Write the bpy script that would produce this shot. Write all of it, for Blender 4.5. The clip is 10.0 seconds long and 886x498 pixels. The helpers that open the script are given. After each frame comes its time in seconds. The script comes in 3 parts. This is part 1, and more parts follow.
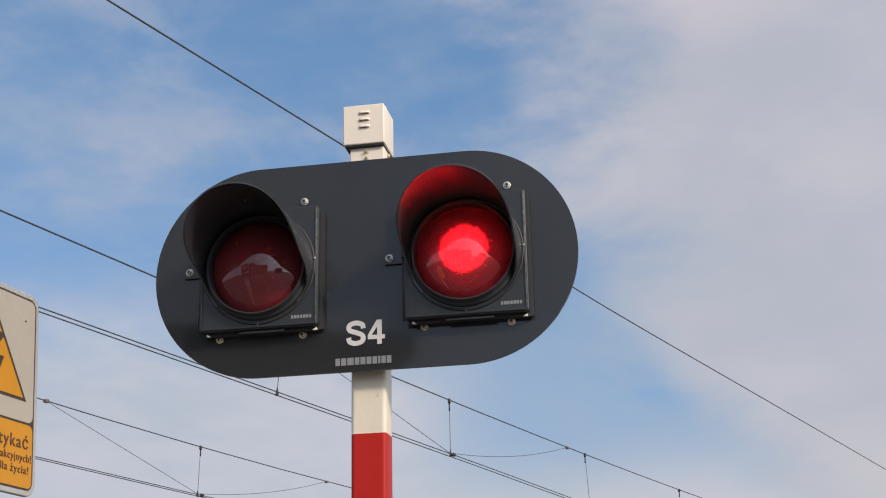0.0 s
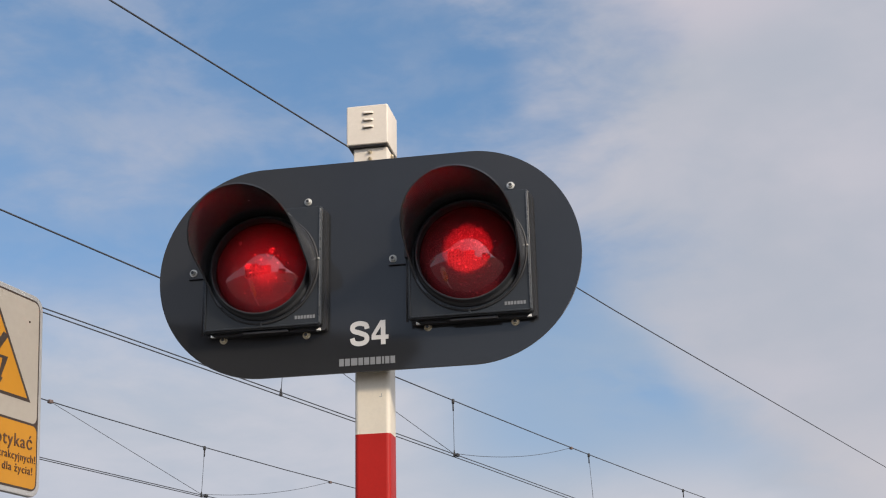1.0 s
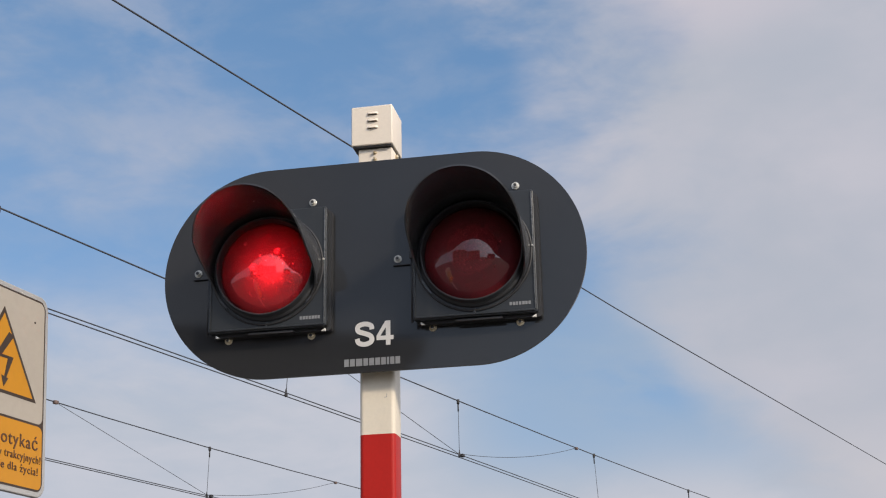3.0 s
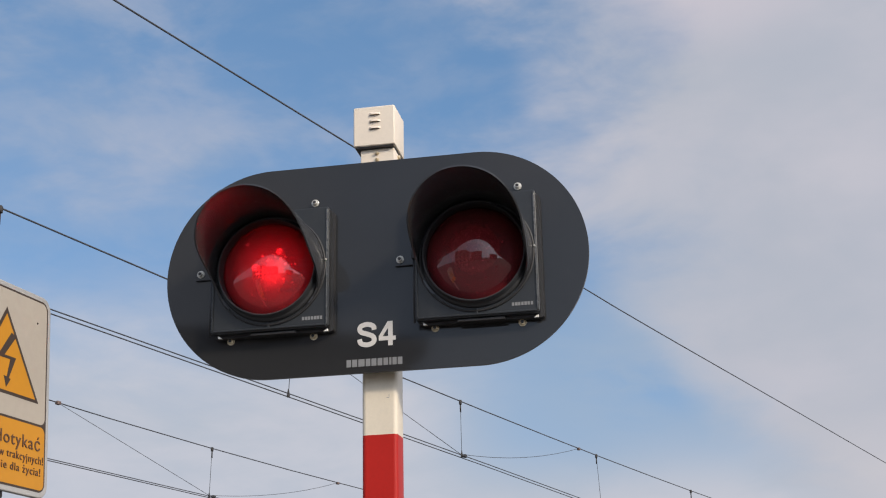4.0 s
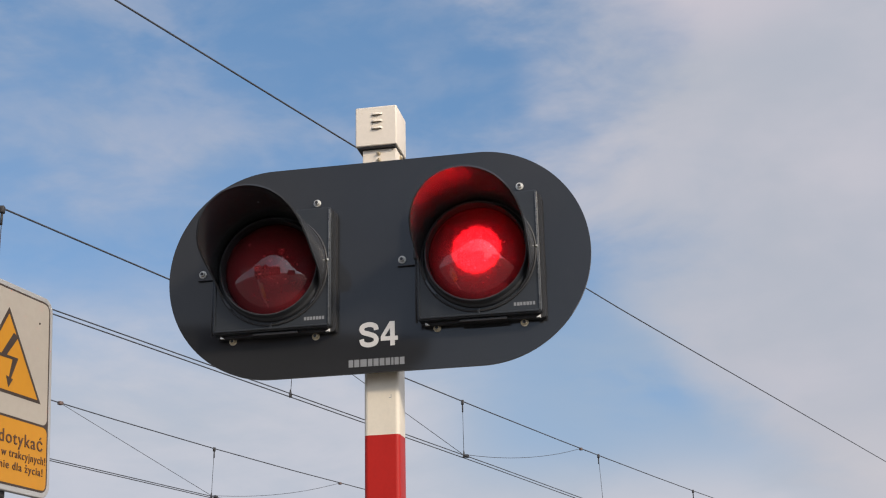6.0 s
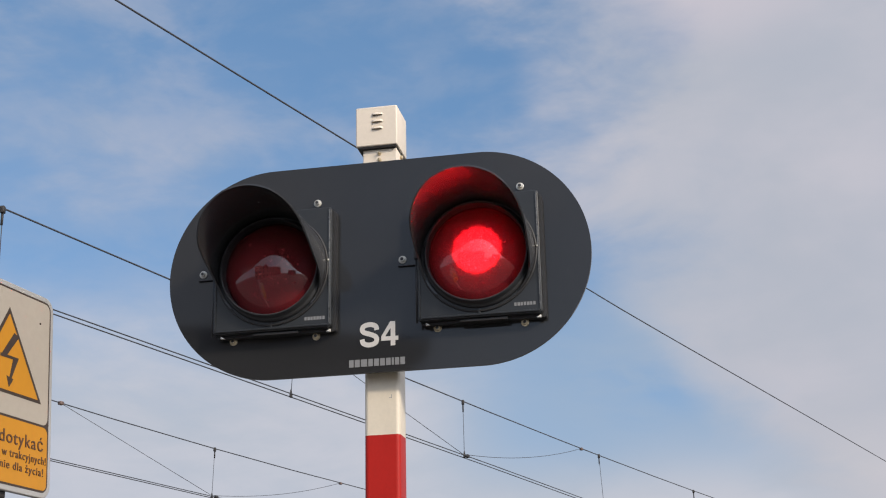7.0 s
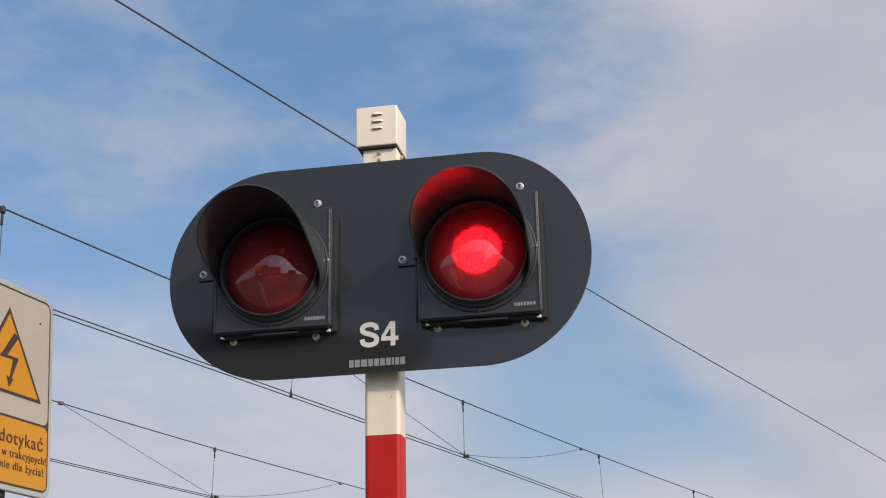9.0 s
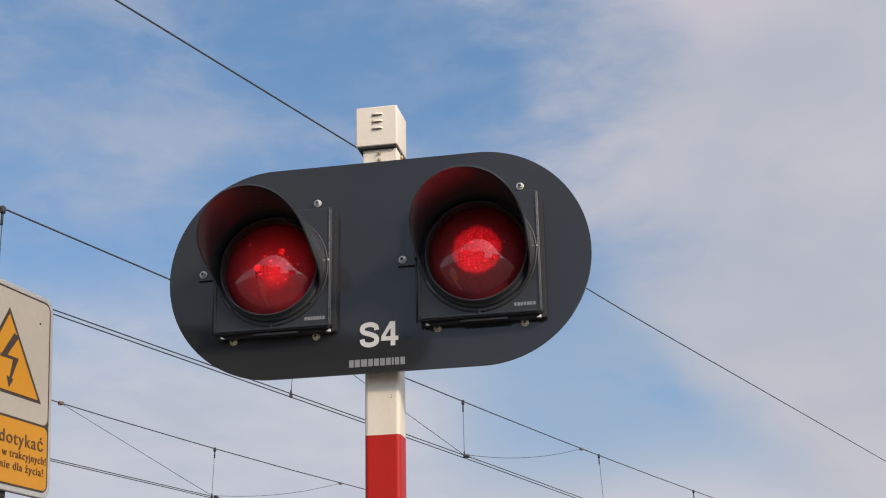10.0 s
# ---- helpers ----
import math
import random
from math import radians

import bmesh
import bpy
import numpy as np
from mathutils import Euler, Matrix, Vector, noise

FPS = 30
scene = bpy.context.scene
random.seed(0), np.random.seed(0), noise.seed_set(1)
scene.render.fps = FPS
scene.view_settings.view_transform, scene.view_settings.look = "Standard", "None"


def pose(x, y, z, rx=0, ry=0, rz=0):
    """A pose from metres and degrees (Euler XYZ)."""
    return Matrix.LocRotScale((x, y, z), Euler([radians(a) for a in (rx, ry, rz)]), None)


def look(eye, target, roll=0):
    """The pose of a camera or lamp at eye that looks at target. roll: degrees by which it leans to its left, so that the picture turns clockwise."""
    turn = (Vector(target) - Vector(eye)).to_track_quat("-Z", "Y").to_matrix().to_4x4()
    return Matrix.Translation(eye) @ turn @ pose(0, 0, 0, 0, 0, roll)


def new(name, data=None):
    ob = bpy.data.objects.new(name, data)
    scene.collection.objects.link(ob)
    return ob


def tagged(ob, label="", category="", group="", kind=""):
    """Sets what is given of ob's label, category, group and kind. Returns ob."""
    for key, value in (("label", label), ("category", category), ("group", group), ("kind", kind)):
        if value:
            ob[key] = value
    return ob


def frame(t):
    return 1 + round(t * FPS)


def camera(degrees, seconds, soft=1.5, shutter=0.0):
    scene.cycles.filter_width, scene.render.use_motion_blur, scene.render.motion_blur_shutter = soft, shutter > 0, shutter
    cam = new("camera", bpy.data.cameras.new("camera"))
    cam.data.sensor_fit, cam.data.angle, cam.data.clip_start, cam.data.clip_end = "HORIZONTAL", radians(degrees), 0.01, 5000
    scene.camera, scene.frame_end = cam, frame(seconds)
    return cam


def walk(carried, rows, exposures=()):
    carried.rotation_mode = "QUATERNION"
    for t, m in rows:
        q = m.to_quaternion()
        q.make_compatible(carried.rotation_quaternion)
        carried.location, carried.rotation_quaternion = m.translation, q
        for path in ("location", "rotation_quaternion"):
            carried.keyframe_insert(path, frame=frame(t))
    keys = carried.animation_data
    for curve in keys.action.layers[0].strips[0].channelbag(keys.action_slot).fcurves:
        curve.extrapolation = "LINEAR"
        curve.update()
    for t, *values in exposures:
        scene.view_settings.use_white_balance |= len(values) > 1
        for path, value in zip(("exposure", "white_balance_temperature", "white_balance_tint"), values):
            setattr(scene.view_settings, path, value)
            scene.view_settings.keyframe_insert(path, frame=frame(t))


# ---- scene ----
# The camera: a hand-held telephoto view from eye height that pans a little to the left and comes to rest
cam = camera(34.84, 10.0, soft=1.15)
EYE = (0.0, -3.0, 1.6)


def pan(t, across, down):
    """One row of the path: how far the view still has to turn, in thousandths of a radian."""
    return t, look(EYE, (EYE[0] + math.sin(across / 947), EYE[1] + math.cos(across / 947), EYE[2] + math.tan(radians(18.8) - down / 1000)), -1.2)


PATH = [pan(0.0, 9.3, 1.15), pan(0.5, 8.1, 1.1), pan(1.0, 6.75, 0.85), pan(1.5, 6.0, 0.72), pan(2.0, 5.3, 0.68),
        pan(2.5, 4.2, 0.6), pan(3.25, 2.9, 0.38), pan(4.0, 1.75, 0.12), pan(4.5, 1.2, 0.1), pan(5.0, 0.7, 0.06), pan(5.5, 0.52, 0.04),
        pan(6.25, 0.2, 0.02), pan(7.0, 0.0, 0.0), pan(8.5, 0.0, 0.0), pan(10.0, 0.0, 0.0)]
walk(cam, PATH)

# ---- light ----
SUN_TO = Vector((0.583, -0.663, 0.46)).normalized()      # the way to the sun: behind the camera, to its right
sun = new("sun", bpy.data.lights.new("sun", "SUN"))
sun.data.energy, sun.data.angle, sun.data.color = 2.6, radians(8.0), (1.0, 0.85, 0.66)
sun.matrix_world = look(SUN_TO * 50, (0, 0, 0))
scene.view_settings.exposure = 0.06


class Nodes:
    """A short hand for node trees."""

    def __init__(self, tree):
        self.tree = tree
        tree.nodes.clear()

    def add(self, kind, inputs=(), **settings):
        n = self.tree.nodes.new(kind)
        for key, value in settings.items():
            if key == "operation":
                n.operation = value
            elif key == "noise":
                n.inputs["Scale"].default_value, n.inputs["Detail"].default_value, n.inputs["Roughness"].default_value = value
            elif key == "data_type":
                n.data_type = value
            elif key == "blend_type":
                n.blend_type = value
        for key, value in dict(inputs).items():
            if isinstance(value, bpy.types.NodeSocket):
                self.tree.links.new(value, n.inputs[key])
            else:
                n.inputs[key].default_value = value
        return n

    def math(self, op, a, b=0.0, c=0.0):
        return self.add("ShaderNodeMath", {0: a, 1: b, 2: c}, operation=op).outputs[0]

    def step(self, x, lo, hi):
        n = self.add("ShaderNodeMapRange", {"Value": x, "From Min": lo, "From Max": hi})
        n.interpolation_type = "SMOOTHSTEP"
        return n.outputs[0]

    def mix(self, factor, a, b):
        n = self.add("ShaderNodeMix", data_type="RGBA")
        for key, value in ((0, factor), (6, a), (7, b)):
            if isinstance(value, bpy.types.NodeSocket):
                self.tree.links.new(value, n.inputs[key])
            else:
                n.inputs[key].default_value = value
        return n.outputs[2]

    def mix_value(self, factor, a, b):
        n = self.add("ShaderNodeMix", {0: factor, 2: a, 3: b}, data_type="FLOAT")
        return n.outputs[0]


def build_sky():
    """Clear blue sky with a lavender-grey cloud bank to the right, thin streaks and pale haze low down."""
    world = bpy.data.worlds.new("sky")
    scene.world = world
    world.use_nodes = True
    g = Nodes(world.node_tree)
    way = g.add("ShaderNodeTexCoord").outputs["Generated"]
    xyz = g.add("ShaderNodeSeparateXYZ", {0: way}).outputs
    lifted = g.add("ShaderNodeVectorMath", {0: way, 1: (0.0, 0.0, 0.32)}, operation="ADD").outputs[0]
    lifted = g.add("ShaderNodeVectorMath", {0: lifted}, operation="NORMALIZE").outputs[0]
    sky = g.add("ShaderNodeTexSky")
    sky.sky_type, sky.sun_disc = "NISHITA", False
    sky.sun_elevation, sky.sun_rotation = math.asin(SUN_TO.z), math.atan2(SUN_TO.x, SUN_TO.y)
    world.node_tree.links.new(lifted, sky.inputs[0])
    sky.air_density, sky.dust_density, sky.ozone_density = 1.0, 0.6, 1.5

    el = g.math("ARCSINE", xyz[2])
    az = g.math("ARCTAN2", xyz[0], xyz[1])
    # a flat chart of the sky over the crossing: u to the right, v downwards
    u = g.math("MULTIPLY_ADD", az, 2.364, 0.784)
    v = g.math("MULTIPLY_ADD", el, -2.498, 1.260)
    chart = g.add("ShaderNodeCombineXYZ", {0: u, 1: v, 2: 0.0}).outputs[0]

    def cloud(scale, detail, rough, lean=0.0, stretch=1.0, shift=0.0):
        """Cloud noise on the chart, drawn out along a direction that rises to the right by lean degrees."""
        m = g.add("ShaderNodeMapping", {"Vector": chart, "Rotation": (0, 0, radians(lean)), "Scale": (1.0, stretch, 1.0), "Location": (shift, shift * 0.7, shift * 1.3)})
        n = g.add("ShaderNodeTexNoise", {"Vector": m.outputs[0]}, noise=(scale, detail, rough))
        n.inputs["Distortion"].default_value = 0.35
        return n.outputs[0]

    def amid(x, k):
        return g.math("MULTIPLY", g.math("SUBTRACT", x, 0.5), k)

    def spot_at(x, y, rx, ry, wobble):
        """1 in the middle of an oval patch, fading to 0 at its uneven rim."""
        a = g.math("DIVIDE", g.math("SUBTRACT", u, x), rx)
        b = g.math("DIVIDE", g.math("SUBTRACT", v, y), ry)
        d = g.math("SQRT", g.math("ADD", g.math("MULTIPLY", a, a), g.math("MULTIPLY", b, b)))
        return g.step(g.math("ADD", d, wobble), 1.0, 0.0)

    big = cloud(2.6, 4, 0.5, 10, 1.2, 3.1)
    streak = cloud(2.2, 6, 0.55, 24, 2.6, 1.3)
    fine = cloud(6.0, 5, 0.55, 18, 1.8, 7.7)
    # the bank: right of a ragged edge drawn out in wisps; its lower rim falls away to the right
    side = g.math("ADD", g.math("SUBTRACT", u, g.math("MULTIPLY_ADD", g.step(v, 0.10, 0.40), 0.02, 1.00)), g.math("ADD", amid(big, 0.30), g.math("ADD", amid(streak, 0.60), amid(fine, 0.24))))
    bank = g.step(side, -0.21, 0.23)
    under = g.math("SUBTRACT", g.math("SUBTRACT", v, 0.50), g.math("MULTIPLY", g.math("SUBTRACT", u, 1.05), 1.02))
    under = g.step(g.math("ADD", under, g.math("ADD", amid(big, 0.16), amid(fine, 0.22))), -0.08, 0.14)
    bank = g.math("MULTIPLY", bank, g.math("MULTIPLY_ADD", under, -0.84, 0.96))
    # haze low down, thinner under the bank
    haze = g.math("MULTIPLY", g.step(g.math("ADD", v, g.math("ADD", amid(streak, 0.30), amid(fine, 0.10))), 0.34, 0.74), 0.92)
    thin_right = g.math("MULTIPLY", g.step(u, 0.70, 0.95), g.step(v, 0.90, 0.76))
    haze = g.math("MULTIPLY", haze, g.math("MULTIPLY_ADD", thin_right, -0.46, 1.0))
    haze = g.math("MULTIPLY", haze, g.math("MULTIPLY_ADD", spot_at(1.165, 0.695, 0.20, 0.085, amid(fine, 1.2)), -0.62, 1.0))
    wisp = g.math("MULTIPLY", g.step(g.math("ADD", streak, amid(fine, 0.45)), 0.38, 0.72), 0.35)
    wisp = g.math("MULTIPLY", wisp, g.math("MULTIPLY_ADD", spot_at(0.62, 0.13, 0.30, 0.20, amid(streak, 1.6)), -0.75, 1.0))
    wisp = g.math("ADD", wisp, g.math("MULTIPLY", spot_at(0.20, 0.30, 0.42, 0.24, amid(streak, 1.4)), 0.15))
    wisp = g.math("ADD", wisp, g.math("MULTIPLY_ADD", g.step(cloud(4.5, 5, 0.58, 30, 2.0, 5.3), 0.40, 0.72), 0.17, 0.02))
    thin = g.math("MAXIMUM", haze, wisp)
    cover = g.math("ADD", thin, g.math("MULTIPLY", bank, g.math("SUBTRACT", 1.0, thin)))
    rear = g.add("ShaderNodeTexNoise", {"Vector": way}, noise=(4.0, 5, 0.55)).outputs[0]
    behind = g.step(xyz[1], 0.0, -0.5)
    cover = g.mix_value(behind, cover, g.math("MULTIPLY_ADD", g.step(rear, 0.35, 0.6), 0.45, 0.5))
    tone = g.math("ADD", g.math("MULTIPLY", big, 0.55), g.math("ADD", g.math("MULTIPLY", streak, 0.30), g.math("MULTIPLY", fine, 0.15)))
    white = g.mix(g.step(tone, 0.36, 0.66), (4.45, 4.68, 5.35, 1), (5.28, 5.22, 5.80, 1))
    white = g.mix(g.math("MULTIPLY", spot_at(1.27, 0.0, 0.30, 0.16, amid(streak, 1.0)), 0.8), white, (5.85, 5.45, 6.0, 1))
    white = g.mix(g.math("MULTIPLY", spot_at(1.16, 0.46, 0.24, 0.26, amid(fine, 0.8)), 0.55), white, (4.15, 4.55, 5.40, 1))
    white = g.mix(g.math("MULTIPLY", spot_at(1.56, 0.86, 0.26, 0.16, amid(fine, 1.0)), 0.8), white, (5.70, 5.50, 5.85, 1))
    low = g.mix(g.step(g.math("ADD", streak, amid(fine, 0.4)), 0.34, 0.66), (4.80, 5.10, 5.75, 1), (5.65, 5.65, 6.15, 1))
    low = g.mix(g.math("MULTIPLY", g.step(u, 0.70, 1.0), g.step(v, 0.92, 0.74)), low, (4.05, 4.62, 5.25, 1))
    white = g.mix(g.math("MULTIPLY", g.step(v, 0.42, 0.62), g.math("SUBTRACT", 1.0, bank)), white, low)
    # thin cloud round the sun scatters its light
    toward = g.add("ShaderNodeVectorMath", {0: way, 1: tuple(SUN_TO)}, operation="DOT_PRODUCT").outputs["Value"]
    veil = g.math("MULTIPLY_ADD", g.math("POWER", g.math("MAXIMUM", toward, 0.0), 3.0), SUN_VEIL, 1.0)
    white = g.mix(1.0, white, g.add("ShaderNodeCombineXYZ", {0: veil, 1: veil, 2: veil}).outputs[0])
    white.node.blend_type = "MULTIPLY"
    blue = g.mix(1.0, sky.outputs[0], (SKY_TINT[0], SKY_TINT[1], SKY_TINT[2], 1))
    blue.node.blend_type = "MULTIPLY"
    out = g.mix(cover, blue, white)
    bg = g.add("ShaderNodeBackground", {"Color": out, "Strength": 0.1})
    g.add("ShaderNodeOutputWorld", {"Surface": bg.outputs[0]})


SKY_TINT = (1.68, 2.00, 2.05)
SUN_VEIL = 3.0                                         # how much brighter the veil of cloud is towards the sun
build_sky()


# ---- materials ----
def paint(name, colour, rough=0.5, metal=0.0, spread=0.12, grain=60.0, bump=0.05, coat=0.0, dirt=0.0, dirt_colour=(0.12, 0.10, 0.08), specular=0.5, coat_rough=0.09):
    """Painted, cast or plated surface: colour that varies at two scales, with fine relief and optional grime."""
    mat = bpy.data.materials.new(name)
    mat.use_nodes = True
    g = Nodes(mat.node_tree)
    place = g.add("ShaderNodeTexCoord").outputs["Object"]
    wide = g.add("ShaderNodeTexNoise", {"Vector": place}, noise=(6.0, 4, 0.6)).outputs[0]
    small = g.add("ShaderNodeTexNoise", {"Vector": place}, noise=(grain, 5, 0.65)).outputs[0]
    both = g.math("ADD", g.math("MULTIPLY", wide, 0.6), g.math("MULTIPLY", small, 0.4))
    dark = tuple(c * (1 - spread) for c in colour) + (1,)
    light = tuple(min(c * (1 + spread), 1) for c in colour) + (1,)
    col = g.mix(g.step(both, 0.3, 0.7), dark, light)
    if dirt:
        m = g.add("ShaderNodeMapping", {"Vector": place, "Scale": (1, 1, 0.25)})
        spots = g.add("ShaderNodeTexNoise", {"Vector": m.outputs[0]}, noise=(22.0, 7, 0.7)).outputs[0]
        col = g.mix(g.math("MULTIPLY", g.step(spots, 0.52, 0.78), dirt), col, (*dirt_colour, 1))
    gloss = g.math("MULTIPLY_ADD", small, 0.18, rough - 0.09)
    relief = g.add("ShaderNodeBump", {"Height": both, "Strength": bump, "Distance": 0.002})
    b = g.add("ShaderNodeBsdfPrincipled", {"Base Color": col, "Roughness": gloss, "Metallic": metal, "Normal": relief.outputs[0],
                                           "Coat Weight": coat, "Coat Roughness": coat_rough, "Coat IOR": 1.58, "Specular IOR Level": specular})
    g.add("ShaderNodeOutputMaterial", {"Surface": b.outputs[0]})
    return mat


def glow(name, colour, strength):
    mat = bpy.data.materials.new(name)
    mat.use_nodes = True
    g = Nodes(mat.node_tree)
    e = g.add("ShaderNodeEmission", {"Color": (*colour, 1), "Strength": strength})
    g.add("ShaderNodeOutputMaterial", {"Surface": e.outputs[0]})
    return mat


def clear(name, colour):
    """A tinted clear filter."""
    mat = bpy.data.materials.new(name)
    mat.use_nodes = True
    g = Nodes(mat.node_tree)
    e = g.add("ShaderNodeBsdfTransparent", {"Color": (*colour, 1)})
    g.add("ShaderNodeOutputMaterial", {"Surface": e.outputs[0]})
    return mat


def lens_glass():
    """Red moulded lens: tinted, slightly cloudy, with a polished face."""
    mat = bpy.data.materials.new("red lens")
    mat.use_nodes = True
    g = Nodes(mat.node_tree)
    place = g.add("ShaderNodeTexCoord").outputs["Object"]
    dust = g.add("ShaderNodeTexNoise", {"Vector": place}, noise=(70.0, 6, 0.7)).outputs[0]
    through_ = g.add("ShaderNodeBsdfTransparent", {"Color": (0.60, 0.040, 0.060, 1)})
    cloudy = g.add("ShaderNodeBsdfTranslucent", {"Color": (0.85, 0.02, 0.045, 1)})
    film = g.add("ShaderNodeBsdfDiffuse", {"Color": (0.60, 0.062, 0.080, 1)})
    body = g.add("ShaderNodeMixShader", {0: 0.016, 1: through_.outputs[0], 2: cloudy.outputs[0]})
    body = g.add("ShaderNodeMixShader", {0: g.math("MULTIPLY_ADD", dust, 0.20, 0.165), 1: body.outputs[0], 2: film.outputs[0]})
    shine = g.add("ShaderNodeBsdfGlossy", {"Color": (1, 1, 1, 1), "Roughness": 0.02})
    edge = g.add("ShaderNodeFresnel", {"IOR": 1.66})
    face = g.add("ShaderNodeMixShader", {0: edge.outputs[0], 1: body.outputs[0], 2: shine.outputs[0]})
    g.add("ShaderNodeOutputMaterial", {"Surface": face.outputs[0]})
    return mat


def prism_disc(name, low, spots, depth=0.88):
    """The moulded inner lens that spreads the lamp's light: fine facets, with bright spots painted into its colour
    (place, inner and outer radius, weight).
    """
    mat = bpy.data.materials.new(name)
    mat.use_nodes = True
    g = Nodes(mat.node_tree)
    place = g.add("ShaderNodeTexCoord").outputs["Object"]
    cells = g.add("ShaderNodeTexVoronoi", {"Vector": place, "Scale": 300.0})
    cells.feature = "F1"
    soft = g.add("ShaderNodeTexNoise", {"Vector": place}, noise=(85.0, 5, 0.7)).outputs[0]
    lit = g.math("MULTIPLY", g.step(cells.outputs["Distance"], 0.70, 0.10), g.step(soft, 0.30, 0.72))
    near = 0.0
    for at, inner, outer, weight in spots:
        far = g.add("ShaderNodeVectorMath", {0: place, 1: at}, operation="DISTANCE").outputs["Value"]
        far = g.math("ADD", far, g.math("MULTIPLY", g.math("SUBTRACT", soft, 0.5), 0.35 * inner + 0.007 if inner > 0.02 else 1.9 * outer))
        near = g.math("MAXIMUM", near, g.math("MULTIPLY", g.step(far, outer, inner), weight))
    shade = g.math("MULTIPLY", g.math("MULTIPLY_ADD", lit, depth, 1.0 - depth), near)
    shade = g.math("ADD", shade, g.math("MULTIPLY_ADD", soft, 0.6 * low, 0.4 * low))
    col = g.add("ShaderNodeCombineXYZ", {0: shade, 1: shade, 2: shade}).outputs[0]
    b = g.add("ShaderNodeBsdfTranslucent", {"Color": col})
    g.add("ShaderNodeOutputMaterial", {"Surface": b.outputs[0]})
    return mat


BLACK = paint("black gloss coat", (0.0160, 0.0165, 0.0175), 0.5, spread=0.10, grain=240, bump=0.006, coat=0.70, dirt=0.10, dirt_colour=(0.03, 0.028, 0.025), specular=0.2, coat_rough=0.05)
# paler grey paints in the highlight that the door's right bevel catches
EDGE_HIGHLIGHT = paint("grey edge highlight", (0.085, 0.09, 0.095), 0.28, spread=0.2, grain=60)
DOOR_BLACK = paint("black satin plastic", (0.024, 0.027, 0.030), 0.32, spread=0.12, grain=160, bump=0.06, dirt=0.22, dirt_colour=(0.06, 0.055, 0.05))
HOOD_BLACK = paint("black hood plastic", (0.038, 0.039, 0.043), 0.23, spread=0.15, grain=90, bump=0.12, specular=0.8)
RUBBER = paint("black rubber", (0.027, 0.027, 0.029), 0.55, grain=120)
BEZEL = paint("dark grey rubber", (0.030, 0.031, 0.034), 0.5, grain=120)
CREAM = paint("cream coated steel", (0.80, 0.71, 0.59), 0.42, spread=0.05, grain=140, bump=0.05, dirt=0.10, dirt_colour=(0.42, 0.36, 0.28))
POLE_WHITE = paint("white pole enamel", (0.73, 0.655, 0.53), 0.40, spread=0.06, grain=120, bump=0.05, dirt=0.16, dirt_colour=(0.40, 0.34, 0.27))
POLE_RED = paint("red pole enamel", (0.43, 0.015, 0.010), 0.46, spread=0.08, grain=120, bump=0.05, dirt=0.10, dirt_colour=(0.28, 0.02, 0.015), specular=0.25)
ZINC = paint("zinc plated steel", (0.66, 0.64, 0.58), 0.36, metal=0.45, spread=0.2, grain=300, bump=0.1)
BRASSY = paint("yellow chromated steel", (0.58, 0.49, 0.34), 0.40, metal=0.4, spread=0.25, grain=300, bump=0.1)
WHITE_FILM = paint("white lettering film", (0.63, 0.61, 0.58), 0.5, spread=0.06, grain=200)
GREY_FILM = paint("grey lettering film", (0.23, 0.235, 0.24), 0.5, spread=0.08, grain=200)
PALE_PLASTIC = paint("pale seal plastic", (0.78, 0.78, 0.74), 0.5)
LENS = lens_glass()
SIGN_METAL = paint("galvanised sign sheet", (0.46, 0.455, 0.44), 0.42, metal=0.35, spread=0.10, grain=90, bump=0.04, dirt=0.2, dirt_colour=(0.3, 0.28, 0.25))
SIGN_CREAM = paint("weathered white sign film", (0.375, 0.335, 0.28), 0.48, spread=0.06, grain=70, dirt=0.12, dirt_colour=(0.40, 0.33, 0.25))
SIGN_YELLOW = paint("yellow sign film", (0.49, 0.215, 0.012), 0.45, spread=0.06, grain=70, dirt=0.10, dirt_colour=(0.55, 0.26, 0.03))
SIGN_DARK = paint("dark brown sign ink", (0.045, 0.030, 0.022), 0.5, spread=0.15, grain=90)
SIGN_INK = paint("faded brown lettering ink", (0.085, 0.040, 0.022), 0.5, spread=0.15, grain=90)
CABLE = paint("weathered copper cable", (0.050, 0.053, 0.062), 0.6, metal=0.1, spread=0.25, grain=40)
CLAMP = paint("dark bronze clamp", (0.030, 0.028, 0.028), 0.6, metal=0.1, spread=0.3, grain=60)
RUSTY = paint("rusty clamp", (0.17, 0.118, 0.10), 0.6, metal=0.3, spread=0.3, grain=60)
GROUND = paint("gravelly ground", (0.115, 0.108, 0.095), 0.9, spread=0.35, grain=14, bump=0.6, dirt=0.4, dirt_colour=(0.07, 0.08, 0.04))
PLASTER = paint("house plaster", (0.50, 0.42, 0.33), 0.85, spread=0.1, grain=8, bump=0.2)
ROOFING = paint("roof felt", (0.10, 0.06, 0.05), 0.8, spread=0.2, grain=8)
PANE = paint("dark window glass", (0.03, 0.035, 0.04), 0.12, grain=4)


# ---- building blocks ----
def part(name, bm, material, parent, label=""):
    me = bpy.data.meshes.new(name)
    bm.normal_update()
    bm.to_mesh(me)
    bm.free()
    for m in material if isinstance(material, (list, tuple)) else [material]:
        me.materials.append(m)
    ob = new(name, me)
    ob.parent = parent
    if label:
        tagged(ob, label)
    return ob


def thing(name, m, label, category, group="", kind=""):
    ob = new(name)
    ob.matrix_world = m
    ob.empty_display_size = 0.1
    return tagged(ob, label, category, group, kind)


